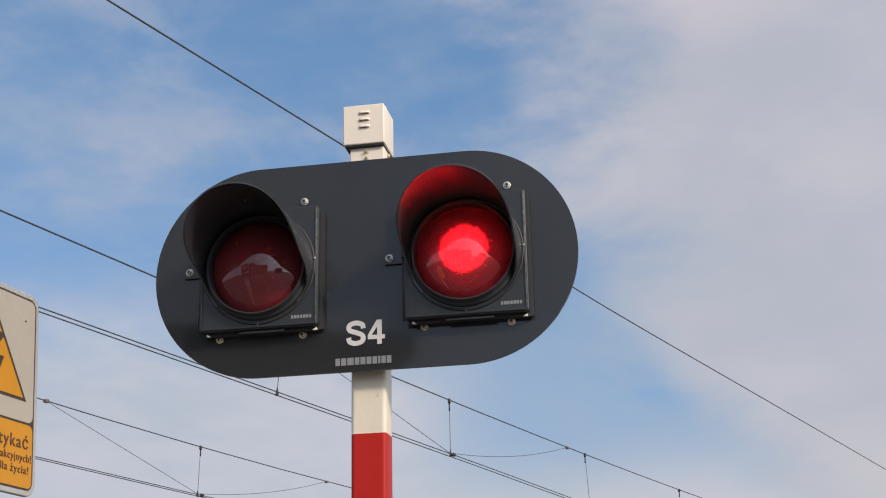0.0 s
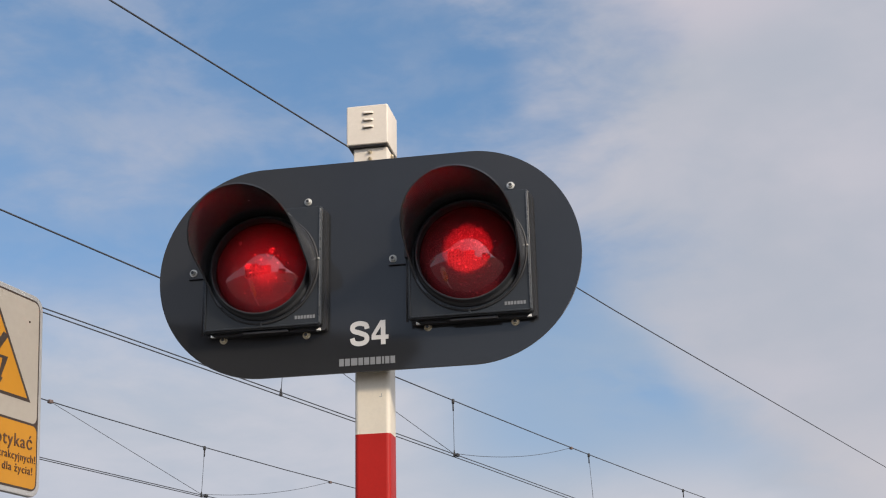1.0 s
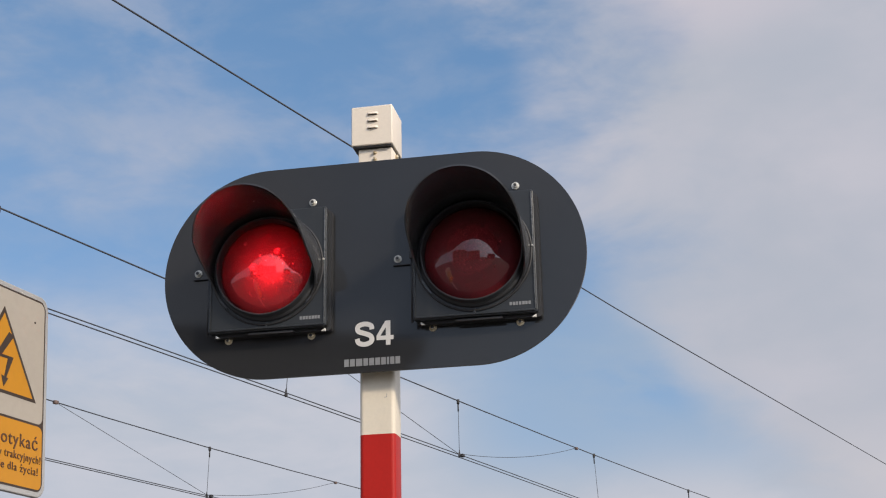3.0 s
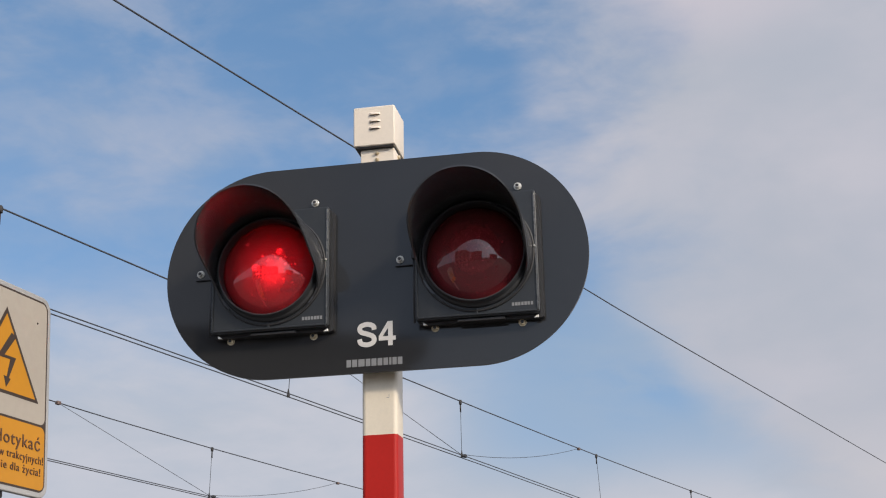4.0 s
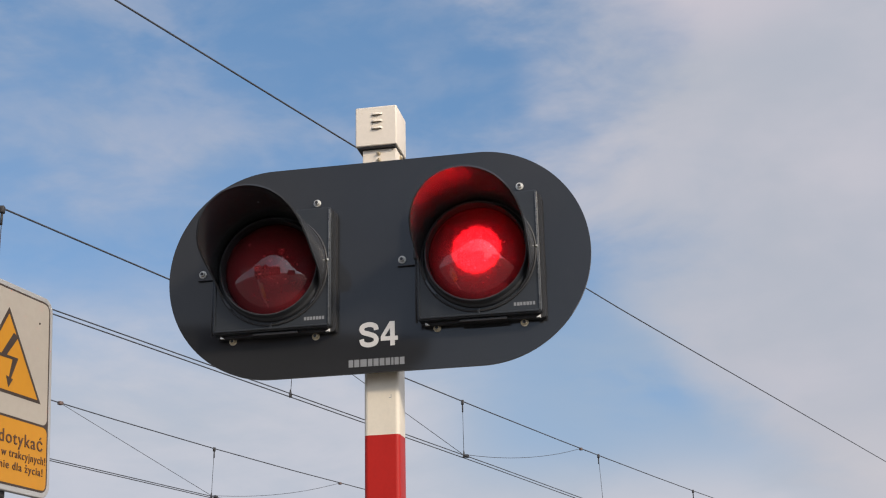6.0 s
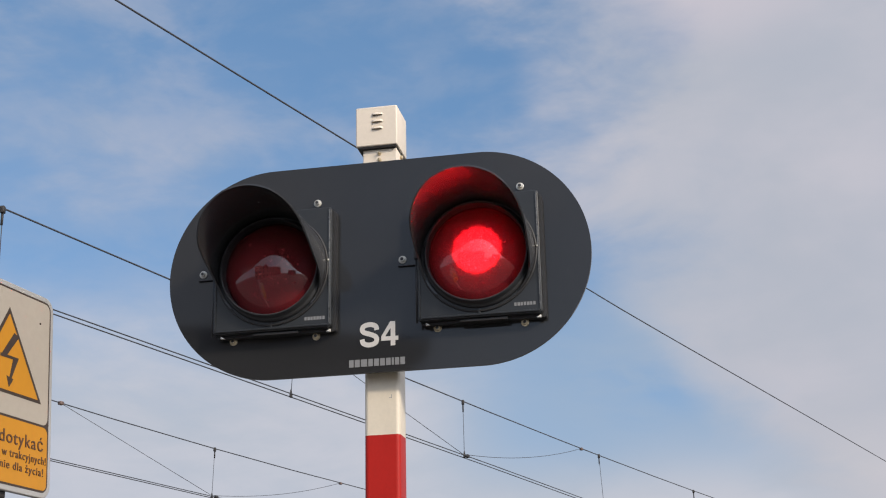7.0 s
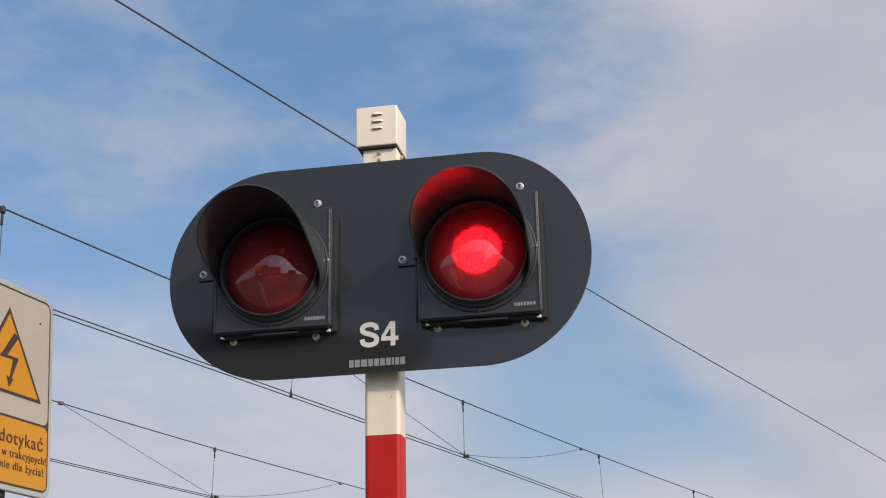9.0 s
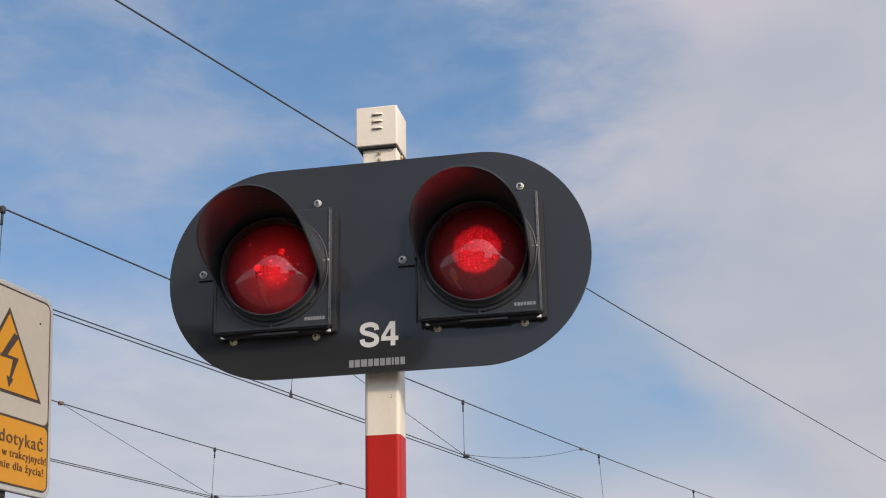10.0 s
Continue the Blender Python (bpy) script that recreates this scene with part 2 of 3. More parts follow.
def smooth(bm, angle=35):
    """Smooth shading but for sharp edges and for flat fronts."""
    bm.normal_update()
    for f in bm.faces:
        f.smooth = abs(f.normal.y) < 0.995
    for e in bm.edges:
        if len(e.link_faces) == 2 and e.calc_face_angle(0) > radians(angle):
            e.smooth = False
    return bm


def block(x0, x1, y0, y1, z0, z1, bevel=0.0, segments=2, bm=None):
    bm = bm or bmesh.new()
    m = Matrix.Translation(((x0 + x1) / 2, (y0 + y1) / 2, (z0 + z1) / 2)) @ Matrix.Diagonal((x1 - x0, y1 - y0, z1 - z0, 1))
    vs = bmesh.ops.create_cube(bm, size=1, matrix=m)["verts"]
    if bevel:
        es = list({e for v in vs for e in v.link_edges})
        bmesh.ops.bevel(bm, geom=es, offset=bevel, segments=segments, profile=0.5, affect="EDGES")
    return bm


def prism(outline, y0, y1, bevel=0.0, bm=None, holes=()):
    """A plate standing in the xz plane: an outline (counter-clockwise seen from -y), from y0 (front) to y1, with optional round holes."""
    bm = bm or bmesh.new()
    loops = []
    for ring in (outline, *holes):
        loops.append([bm.verts.new((x, y0, z)) for x, z in ring])
    if holes:
        es = [bm.edges.new((l[i], l[(i + 1) % len(l)])) for l in loops for i in range(len(l))]
        fs = [f for f in bmesh.ops.triangle_fill(bm, use_beauty=True, use_dissolve=False, edges=es)["geom"] if isinstance(f, bmesh.types.BMFace)]
    else:
        fs = [bm.faces.new(loops[0])]
    r = bmesh.ops.extrude_face_region(bm, geom=fs)["geom"]
    bmesh.ops.translate(bm, verts=[v for v in r if isinstance(v, bmesh.types.BMVert)], vec=(0, y1 - y0, 0))
    bmesh.ops.recalc_face_normals(bm, faces=bm.faces[:])
    if bevel:
        es = [e for e in bm.edges if len(e.link_faces) == 2 and e.calc_face_angle(0) > 1.2]
        bmesh.ops.bevel(bm, geom=es, offset=bevel, segments=2, profile=0.5, affect="EDGES")
    return bm


def circle(cx, cz, r, n=48):
    return [(cx + r * math.cos(a), cz + r * math.sin(a)) for a in (2 * math.pi * i / n for i in range(n))]


def rounded(x0, x1, z0, z1, r, n=8):
    pts = []
    for cx, cz, a0 in ((x1 - r, z1 - r, 0), (x0 + r, z1 - r, 90), (x0 + r, z0 + r, 180), (x1 - r, z0 + r, 270)):
        pts += [(cx + r * math.cos(radians(a0 + 90 * i / n)), cz + r * math.sin(radians(a0 + 90 * i / n))) for i in range(n + 1)]
    return pts


def spun(profile, cx=0.0, cz=0.0, n=64, bm=None):
    """A ring or dish about an axis along y: profile of (radius, y); a radius of 0 makes a pole."""
    bm = bm or bmesh.new()
    rings = []
    for r, y in profile:
        if r < 1e-6:
            rings.append([bm.verts.new((cx, y, cz))] * n)
        else:
            rings.append([bm.verts.new((cx + r * math.cos(2 * math.pi * i / n), y, cz + r * math.sin(2 * math.pi * i / n))) for i in range(n)])
    for a, b in zip(rings, rings[1:]):
        for i in range(n):
            vs = []
            for v in (a[i], a[(i + 1) % n], b[(i + 1) % n], b[i]):
                if v not in vs:
                    vs.append(v)
            bm.faces.new(vs)
    bmesh.ops.recalc_face_normals(bm, faces=bm.faces[:])
    return bm


def tube(points, radius, sides=8, bm=None):
    """A round wire through points."""
    bm = bm or bmesh.new()
    rings = []
    pts = [Vector(p) for p in points]
    for i, p in enumerate(pts):
        d = (pts[min(i + 1, len(pts) - 1)] - pts[max(i - 1, 0)]).normalized()
        a = d.cross(Vector((0, 0, 1)) if abs(d.z) < 0.9 else Vector((1, 0, 0))).normalized()
        b = d.cross(a)
        rings.append([bm.verts.new(p + radius * (math.cos(2 * math.pi * k / sides) * a + math.sin(2 * math.pi * k / sides) * b)) for k in range(sides)])
    for r, s in zip(rings, rings[1:]):
        for k in range(sides):
            bm.faces.new((r[k], r[(k + 1) % sides], s[(k + 1) % sides], s[k]))
    bm.faces.new(rings[0][::-1])
    bm.faces.new(rings[-1])
    for f in bm.faces:
        f.smooth = len(f.verts) == 4
    return bm


def lettering(text, x0, x1, z0, height, y, depth=0.0008, bold=0.0, spacing=1.0):
    """Raised letters on a plate facing -y, fitted between x0 and x1, with the baseline at z0 and capitals of that height."""
    cu = bpy.data.curves.new("letters", "FONT")
    cu.body, cu.size, cu.extrude, cu.space_character = text, 1.0, 0.5, spacing
    ob = bpy.data.objects.new("letters", cu)
    scene.collection.objects.link(ob)
    bpy.context.view_layer.update()
    me = bpy.data.meshes.new_from_object(ob.evaluated_get(bpy.context.evaluated_depsgraph_get()))
    bm = bmesh.new()
    bm.from_mesh(me)
    bpy.data.objects.remove(ob)
    bpy.data.meshes.remove(me)
    xs = [v.co.x for v in bm.verts]
    lo, hi = min(xs), max(xs)
    k = height / 0.73
    shifts = [(0, 0, 0)] if not bold else [(0, 0, 0), (bold, 0, 0.1), (-bold, 0, 0.2), (0, bold, 0.3), (0, -bold, 0.4)] + [(bold * 0.7 * i, bold * 0.7 * j, 0.5 + 0.1 * i + 0.05 * j) for i in (-1, 1) for j in (-1, 1)]
    wide = (x1 - x0) / (hi - lo)
    first = bm.verts[:]
    for n, (sx, sz, sy) in enumerate(shifts):
        if n:
            made = bmesh.ops.duplicate(bm, geom=faces)["geom"]
            verts = [v for v in made if isinstance(v, bmesh.types.BMVert)]
        else:
            faces, verts = bm.faces[:] + bm.edges[:] + first, []
        for v in verts:
            x, h, d = v.co
            v.co = (x0 + (x - lo) * wide + sx * height, y - (d + 0.5) * depth * (1 + sy), z0 + h * k + sz * height)
    for v in first:
        x, h, d = v.co
        v.co = (x0 + (x - lo) * wide, y - (d + 0.5) * depth, z0 + h * k)
    return bm


# ---- the ground ----
def build_ground():
    bm = bmesh.new()
    n, size = 60, 700.0
    grid = [[bm.verts.new((((i / n - 0.5) * abs(i / n - 0.5) * 4) * size, ((j / n - 0.5) * abs(j / n - 0.5) * 4) * size, 0)) for i in range(n + 1)] for j in range(n + 1)]
    for j in range(n):
        for i in range(n):
            bm.faces.new((grid[j][i], grid[j][i + 1], grid[j + 1][i + 1], grid[j + 1][i]))
    for v in bm.verts:
        d = v.co.xy.length
        v.co.z = 0.0 if d < 8 else min((d - 8) / 40, 1) * 0.25 * (noise.noise(v.co * 0.05) - 0.5)
    g = part("ground", bm, GROUND, None)
    tagged(g, "dry gravelly open ground with patches of moss", "ground", kind="structure")


build_ground()

# ---- the crossing signal ----
YAW = -11.0
SIGNAL = pose(-0.1533, 0.0004, 0.0, 0, 0, YAW)
BOARD_Z, HALF, CAP = 2.588, 0.2375, 0.2475
LAMPS = ((-0.2275, 0.983 + 1.6), (0.2400, 0.980 + 1.6))     # the lens centres in the board's plane
HUB = 0.074
LENS_Y = -0.0385
shutters = []


def bolt(name, x, y, z, r, material, parent, up=True):
    """A washer and a hexagon bolt head with a socket, facing -y."""
    bm = spun([(r, y), (r, y - 0.0018), (r * 0.92, y - 0.0024), (r * 0.62, y - 0.0024)], x, z, 24)
    spun([(r * 0.62, y - 0.002), (r * 0.62, y - 0.0075), (r * 0.52, y - 0.0085), (r * 0.30, y - 0.0085), (r * 0.26, y - 0.005), (0, y - 0.005)], x, z, 12, bm)
    ob = part(name, smooth(bm), material, parent)
    if up:
        part("socket", spun([(r * 0.42, y - 0.0084), (r * 0.42, y - 0.0089), (0, y - 0.0089)], x, z, 12), RUBBER, ob)
    return ob


def stadium(half, r, n=40):
    pts = [(half + r * math.cos(a), r * math.sin(a)) for a in (math.pi * (i / n - 0.5) for i in range(n + 1))]
    return pts + [(-half - r * math.cos(a), -r * math.sin(a)) for a in (math.pi * (i / n - 0.5) for i in range(n + 1))]


def hood_reach(deg):
    """How far the hood stands out at an angle from its top."""
    knots = ((0, 1.0), (25, 0.985), (45, 0.935), (60, 0.865), (70, 0.79), (78, 0.72), (84, 0.63), (90, 0.49), (95, 0.345), (100, 0.205), (105, 0.115), (112, 0.03), (122, 0.0))
    for (a, u), (b, w) in zip(knots, knots[1:]):
        if a <= deg <= b:
            return u + (w - u) * (deg - a) / (b - a)
    return 0.0


def build_hood(cx, cz, parent, twist):
    """A deep visor: a tube whose mouth is cut back towards its underside, put on a few degrees askew, with an inner and an outer skin and a round lip."""
    bm = bmesh.new()
    n, rows, base, reach = 72, 10, -0.040, 0.203
    skins = []
    for r, grow in ((0.1274, 0.0), (0.1240, 0.0)):
        skin = []
        for i in range(n + 1):
            deg = -133 + 266 * i / n
            a = radians(deg)
            out = reach * hood_reach(abs(deg - twist)) + 0.002
            skin.append([bm.verts.new((cx + r * math.sin(a), base - out * k / rows, cz + r * math.cos(a))) for k in range(rows + 1)])
        skins.append(skin)
    for s, skin in enumerate(skins):
        for i in range(n):
            for k in range(rows):
                q = (skin[i][k], skin[i + 1][k], skin[i + 1][k + 1], skin[i][k + 1])
                bm.faces.new(q if s else q[::-1])
    a, b = skins
    for i in range(n):
        bm.faces.new((a[i][rows], a[i + 1][rows], b[i + 1][rows], b[i][rows]))
        bm.faces.new((a[i][0], b[i][0], b[i + 1][0], a[i + 1][0]))
    for i in (0, n):
        for k in range(rows):
            bm.faces.new((a[i][k], b[i][k], b[i][k + 1], a[i][k + 1]))
    bmesh.ops.recalc_face_normals(bm, faces=bm.faces[:])
    return part("hood", smooth(bm, 50), HOOD_BLACK, parent, "deep black plastic visor with a cut-back mouth")


def build_lamp(cx, cz, parent, power, turn):
    lamp = new("lamp_unit")
    lamp.parent = parent
    tagged(lamp, "black square lamp unit with a round red lens and visor")
    dx, dz = cx + 0.001, cz + 0.0005
    # housing behind the door, standing on the board
    x0, x1, z0, z1 = dx - 0.137, dx + 0.136, cz - 0.1415, cz + 0.139
    part("housing", prism(rounded(x0 + 0.004, x1 + 0.006, z0 - 0.006, z1 - 0.004, 0.006, 4), -0.018, 0.0, 0.0, holes=[circle(cx, cz, 0.100)]), RUBBER, lamp)
    # the door: a tray with a raised rim
    bm = prism(rounded(x0, x1, z0, z1, 0.007, 5), -0.036, -0.0185, 0.0022, holes=[circle(cx, cz, 0.1085, 64)])
    door = part("door", smooth(bm), DOOR_BLACK, lamp, "black satin door with a bevelled rim")
    for n, (a, b, c, d) in enumerate(((x1 - 0.0062, x1 - 0.0030, z0 + 0.006, z1 - 0.006), (x0 + 0.0030, x0 + 0.0070, z0 + 0.006, z1 - 0.006), (x0 + 0.006, x1 - 0.006, z0 + 0.0030, z0 + 0.0070))):
        part("rim", smooth(block(a, b, -0.0395, -0.0355, c, d, 0.0012)), DOOR_BLACK if n else EDGE_HIGHLIGHT, door)
    # bezel rings round the lens
    bm = spun([(0.1090, -0.030), (0.1094, -0.060), (0.1104, -0.0622), (0.1126, -0.0622), (0.1138, -0.060), (0.1144, -0.047), (0.1166, -0.0445), (0.1190, -0.0435), (0.1213, -0.040), (0.1220, -0.0355)], cx, cz, 72)
    bezel = part("bezel", smooth(bm, 50), BEZEL, lamp, "dark grey rubber collar round the lens")
    bm = spun([(0.1270, -0.0355), (0.1270, -0.0392), (0.1290, -0.0402), (0.1308, -0.0392), (0.1312, -0.0355)], cx, cz, 72)
    part("flange_ring", smooth(bm, 50), RUBBER, bezel)
    # lens, inner prism disc, reflector
    bm = spun([(0, LENS_Y - 0.045)] + [(0.1480 * math.sin(radians(a)), LENS_Y + 0.1030 - 0.1480 * math.cos(radians(a))) for a in range(4, 49, 4)] + [(0.1105, LENS_Y + 0.006)], cx, cz, 72)
    part("lens", smooth(bm, 80), LENS, lamp, "domed red moulded lens")
    y = -0.031
    # the lit lamp's hot core and glints, painted as brighter spots of the disc
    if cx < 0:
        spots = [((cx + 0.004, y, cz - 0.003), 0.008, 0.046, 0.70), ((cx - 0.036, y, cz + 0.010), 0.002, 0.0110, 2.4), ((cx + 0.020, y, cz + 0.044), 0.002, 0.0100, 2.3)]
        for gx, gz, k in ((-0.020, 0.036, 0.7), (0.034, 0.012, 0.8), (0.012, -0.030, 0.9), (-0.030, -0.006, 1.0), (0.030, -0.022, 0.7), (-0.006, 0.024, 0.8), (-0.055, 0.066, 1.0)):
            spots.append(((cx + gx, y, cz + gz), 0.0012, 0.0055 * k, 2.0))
        facets = prism_disc("prism facets with painted glints", 0.100, spots, 0.90)
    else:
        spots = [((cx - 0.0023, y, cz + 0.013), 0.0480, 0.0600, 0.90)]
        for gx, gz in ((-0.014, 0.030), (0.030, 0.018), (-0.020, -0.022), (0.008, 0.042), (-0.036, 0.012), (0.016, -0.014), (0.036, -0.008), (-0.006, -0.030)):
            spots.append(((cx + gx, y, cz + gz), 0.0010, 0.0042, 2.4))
        facets = prism_disc("prism facets with painted glints", 0.050, spots, 0.68)
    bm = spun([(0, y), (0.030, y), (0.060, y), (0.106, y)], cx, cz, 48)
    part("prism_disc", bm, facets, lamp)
    # the glowing source; before it an added, unseen turning filter wheel for the flashing
    bm = spun([(0, 0.0230), (0.046, 0.0230), (0.048, 0.0245), (0, 0.0245)], cx, cz, 40)
    part("light_source", bm, glow("red light source", (1.0, 0.105, 0.13), power), lamp, "glowing red light source")
    side = -1 if cx > 0 else 1
    bm = bmesh.new()
    r, n = HUB * 1.4142 + 0.053, 60
    for face in (0, 1):
        c = bm.verts.new((0, 0.0006 * face, 0))
        ring = [bm.verts.new((r * math.cos(2 * math.pi * i / n), 0.0006 * face, r * math.sin(2 * math.pi * i / n))) for i in range(n)]
        for i in range(n):
            f = bm.faces.new((c, ring[i], ring[(i + 1) % n]) if face else (c, ring[(i + 1) % n], ring[i]))
            f.material_index = i * 6 // n
    wheel = part("added_dimmer_wheel", bm, FILTERS, parent, "unseen added wheel of graded filters that dims the lamp")
    hub = Vector((cx + side * HUB, 0.0175, cz - HUB))
    toward = math.atan2(HUB, -side * HUB)          # where the lamp lies, seen from the hub, in the xz plane
    shutters.append((wheel, hub, toward, turn))
    # hinge tab and knuckle, gap line, seals, screws, maker's mark
    part("hinge_tab", smooth(block(x0 - 0.050, x0 + 0.006, -0.006, -0.0005, cz - 0.0030, cz - 0.0008, 0.0006)), RUBBER, lamp)
    part("hinge_knuckle", smooth(block(x0 - 0.0060, x0 + 0.0035, -0.0400, -0.0040, cz + 0.0010, cz + 0.0270, 0.0015)), RUBBER, lamp)
    # black rod drawn for the shade in the gap beside the door
    part("gap_shade", tube([(x0 - 0.0022, -0.030, z0 - 0.002), (x0 - 0.0022, -0.030, cz + 0.012)], 0.0026, 8), RUBBER, lamp)
    bolt("bolt", x0 - 0.040, 0.0, cz + 0.0135, 0.0090, ZINC, lamp)
    bolt("bolt", cx + 0.0940, 0.0, cz + 0.163, 0.0088, ZINC, lamp)
    bolt("bolt", cx - 0.0990, 0.0, cz - 0.1505, 0.0088, BRASSY, lamp)
    bolt("bolt", cx + 0.0935, 0.0, cz - 0.1520, 0.0088, BRASSY, lamp)
    for a, s in ((x0 + 0.020, 1), (x1 - 0.010, -1)):
        bm = prism([(a - 0.0045, z0 - 0.0075), (a + 0.0045, z0 - 0.0075), (a + 0.0045 * -s, z0 - 0.0015)], -0.026, -0.0185)
        part("seal_end", bm, PALE_PLASTIC, lamp, "pale end of the door seal")
    part("latch_bar", smooth(block(cx - 0.045, cx + 0.060, -0.030, -0.0185, z0 - 0.0075, z0 - 0.001, 0.002)), RUBBER, lamp)
    part("drain_mark", block(cx - 0.0025, cx + 0.0025, -0.0395, -0.0355, z0 + 0.006, z0 + 0.018, 0.0008), DOOR_BLACK, lamp)
    for i in range(7):
        a = cx + 0.0765 + i * 0.0068
        part("mark_bar", block(a, a + (0.0050, 0.0056, 0.0048)[i % 3], -0.0367, -0.0358, cz - 0.1235, cz - 0.1160), GREY_FILM, door)
    for a in ((12,) if cx < 0 else (7,)):
        part("clip", smooth(block(cx + 0.131 - 0.002, cx + 0.131 + 0.002, -0.0425, -0.0355, cz + a / 1000 - 0.002, cz + a / 1000 + 0.002, 0.0008)), ZINC, bezel)
    build_hood(cx, cz, lamp, 3 if cx < 0 else 9)
    return lamp


LEVELS = (0.0, 0.12, 0.38, 0.60, 0.86, 1.0)        # how bright each filter looks
FILTERS = [clear("filter grade", (max(v ** 0.9, 0.05),) * 3) for v in LEVELS]


def letter_s(x0, x1, z0, z1, thick):
    """A bold grotesque S: a stroke of even weight swept along a double bow."""
    knots = [(0.88, 0.675), (0.82, 0.83), (0.52, 0.905), (0.21, 0.85), (0.125, 0.725), (0.21, 0.605), (0.50, 0.525), (0.79, 0.425), (0.875, 0.285), (0.78, 0.15), (0.48, 0.095), (0.19, 0.165), (0.115, 0.33)]
    pts = []
    for i in range(len(knots) - 1):
        a, b, c, d = (Vector(knots[max(0, min(k, len(knots) - 1))]) for k in (i - 1, i, i + 1, i + 2))
        for k in range(6):
            t = k / 6
            pts.append(0.5 * (2 * b + (c - a) * t + (2 * a - 5 * b + 4 * c - d) * t * t + (3 * b - a - 3 * c + d) * t ** 3))
    pts.append(Vector(knots[-1]))
    pts = [Vector((x0 + p.x * (x1 - x0), z0 + p.y * (z1 - z0))) for p in pts]
    one, two = [], []
    for i, p in enumerate(pts):
        d = (pts[min(i + 1, len(pts) - 1)] - pts[max(i - 1, 0)]).normalized()
        n = Vector((-d.y, d.x)) * thick / 2
        one.append(tuple(p + n))
        two.append(tuple(p - n))
    return prism(one + two[::-1], -0.0010, -0.0002)


def numeral_four(x0, x1, z0, z1):
    """A bold grotesque 4 with its open triangle."""
    outer = [(0.55, 0), (0.82, 0), (0.82, 0.215), (1, 0.215), (1, 0.385), (0.82, 0.385), (0.82, 1), (0.53, 1), (0, 0.40), (0, 0.215), (0.55, 0.215)]
    hole = [(0.55, 0.385), (0.55, 0.73), (0.22, 0.385)]
    at = [[(x0 + x * (x1 - x0), z0 + z * (z1 - z0)) for x, z in ring] for ring in (outer, hole)]
    return prism(at[0], -0.0010, -0.0002, holes=[at[1]])


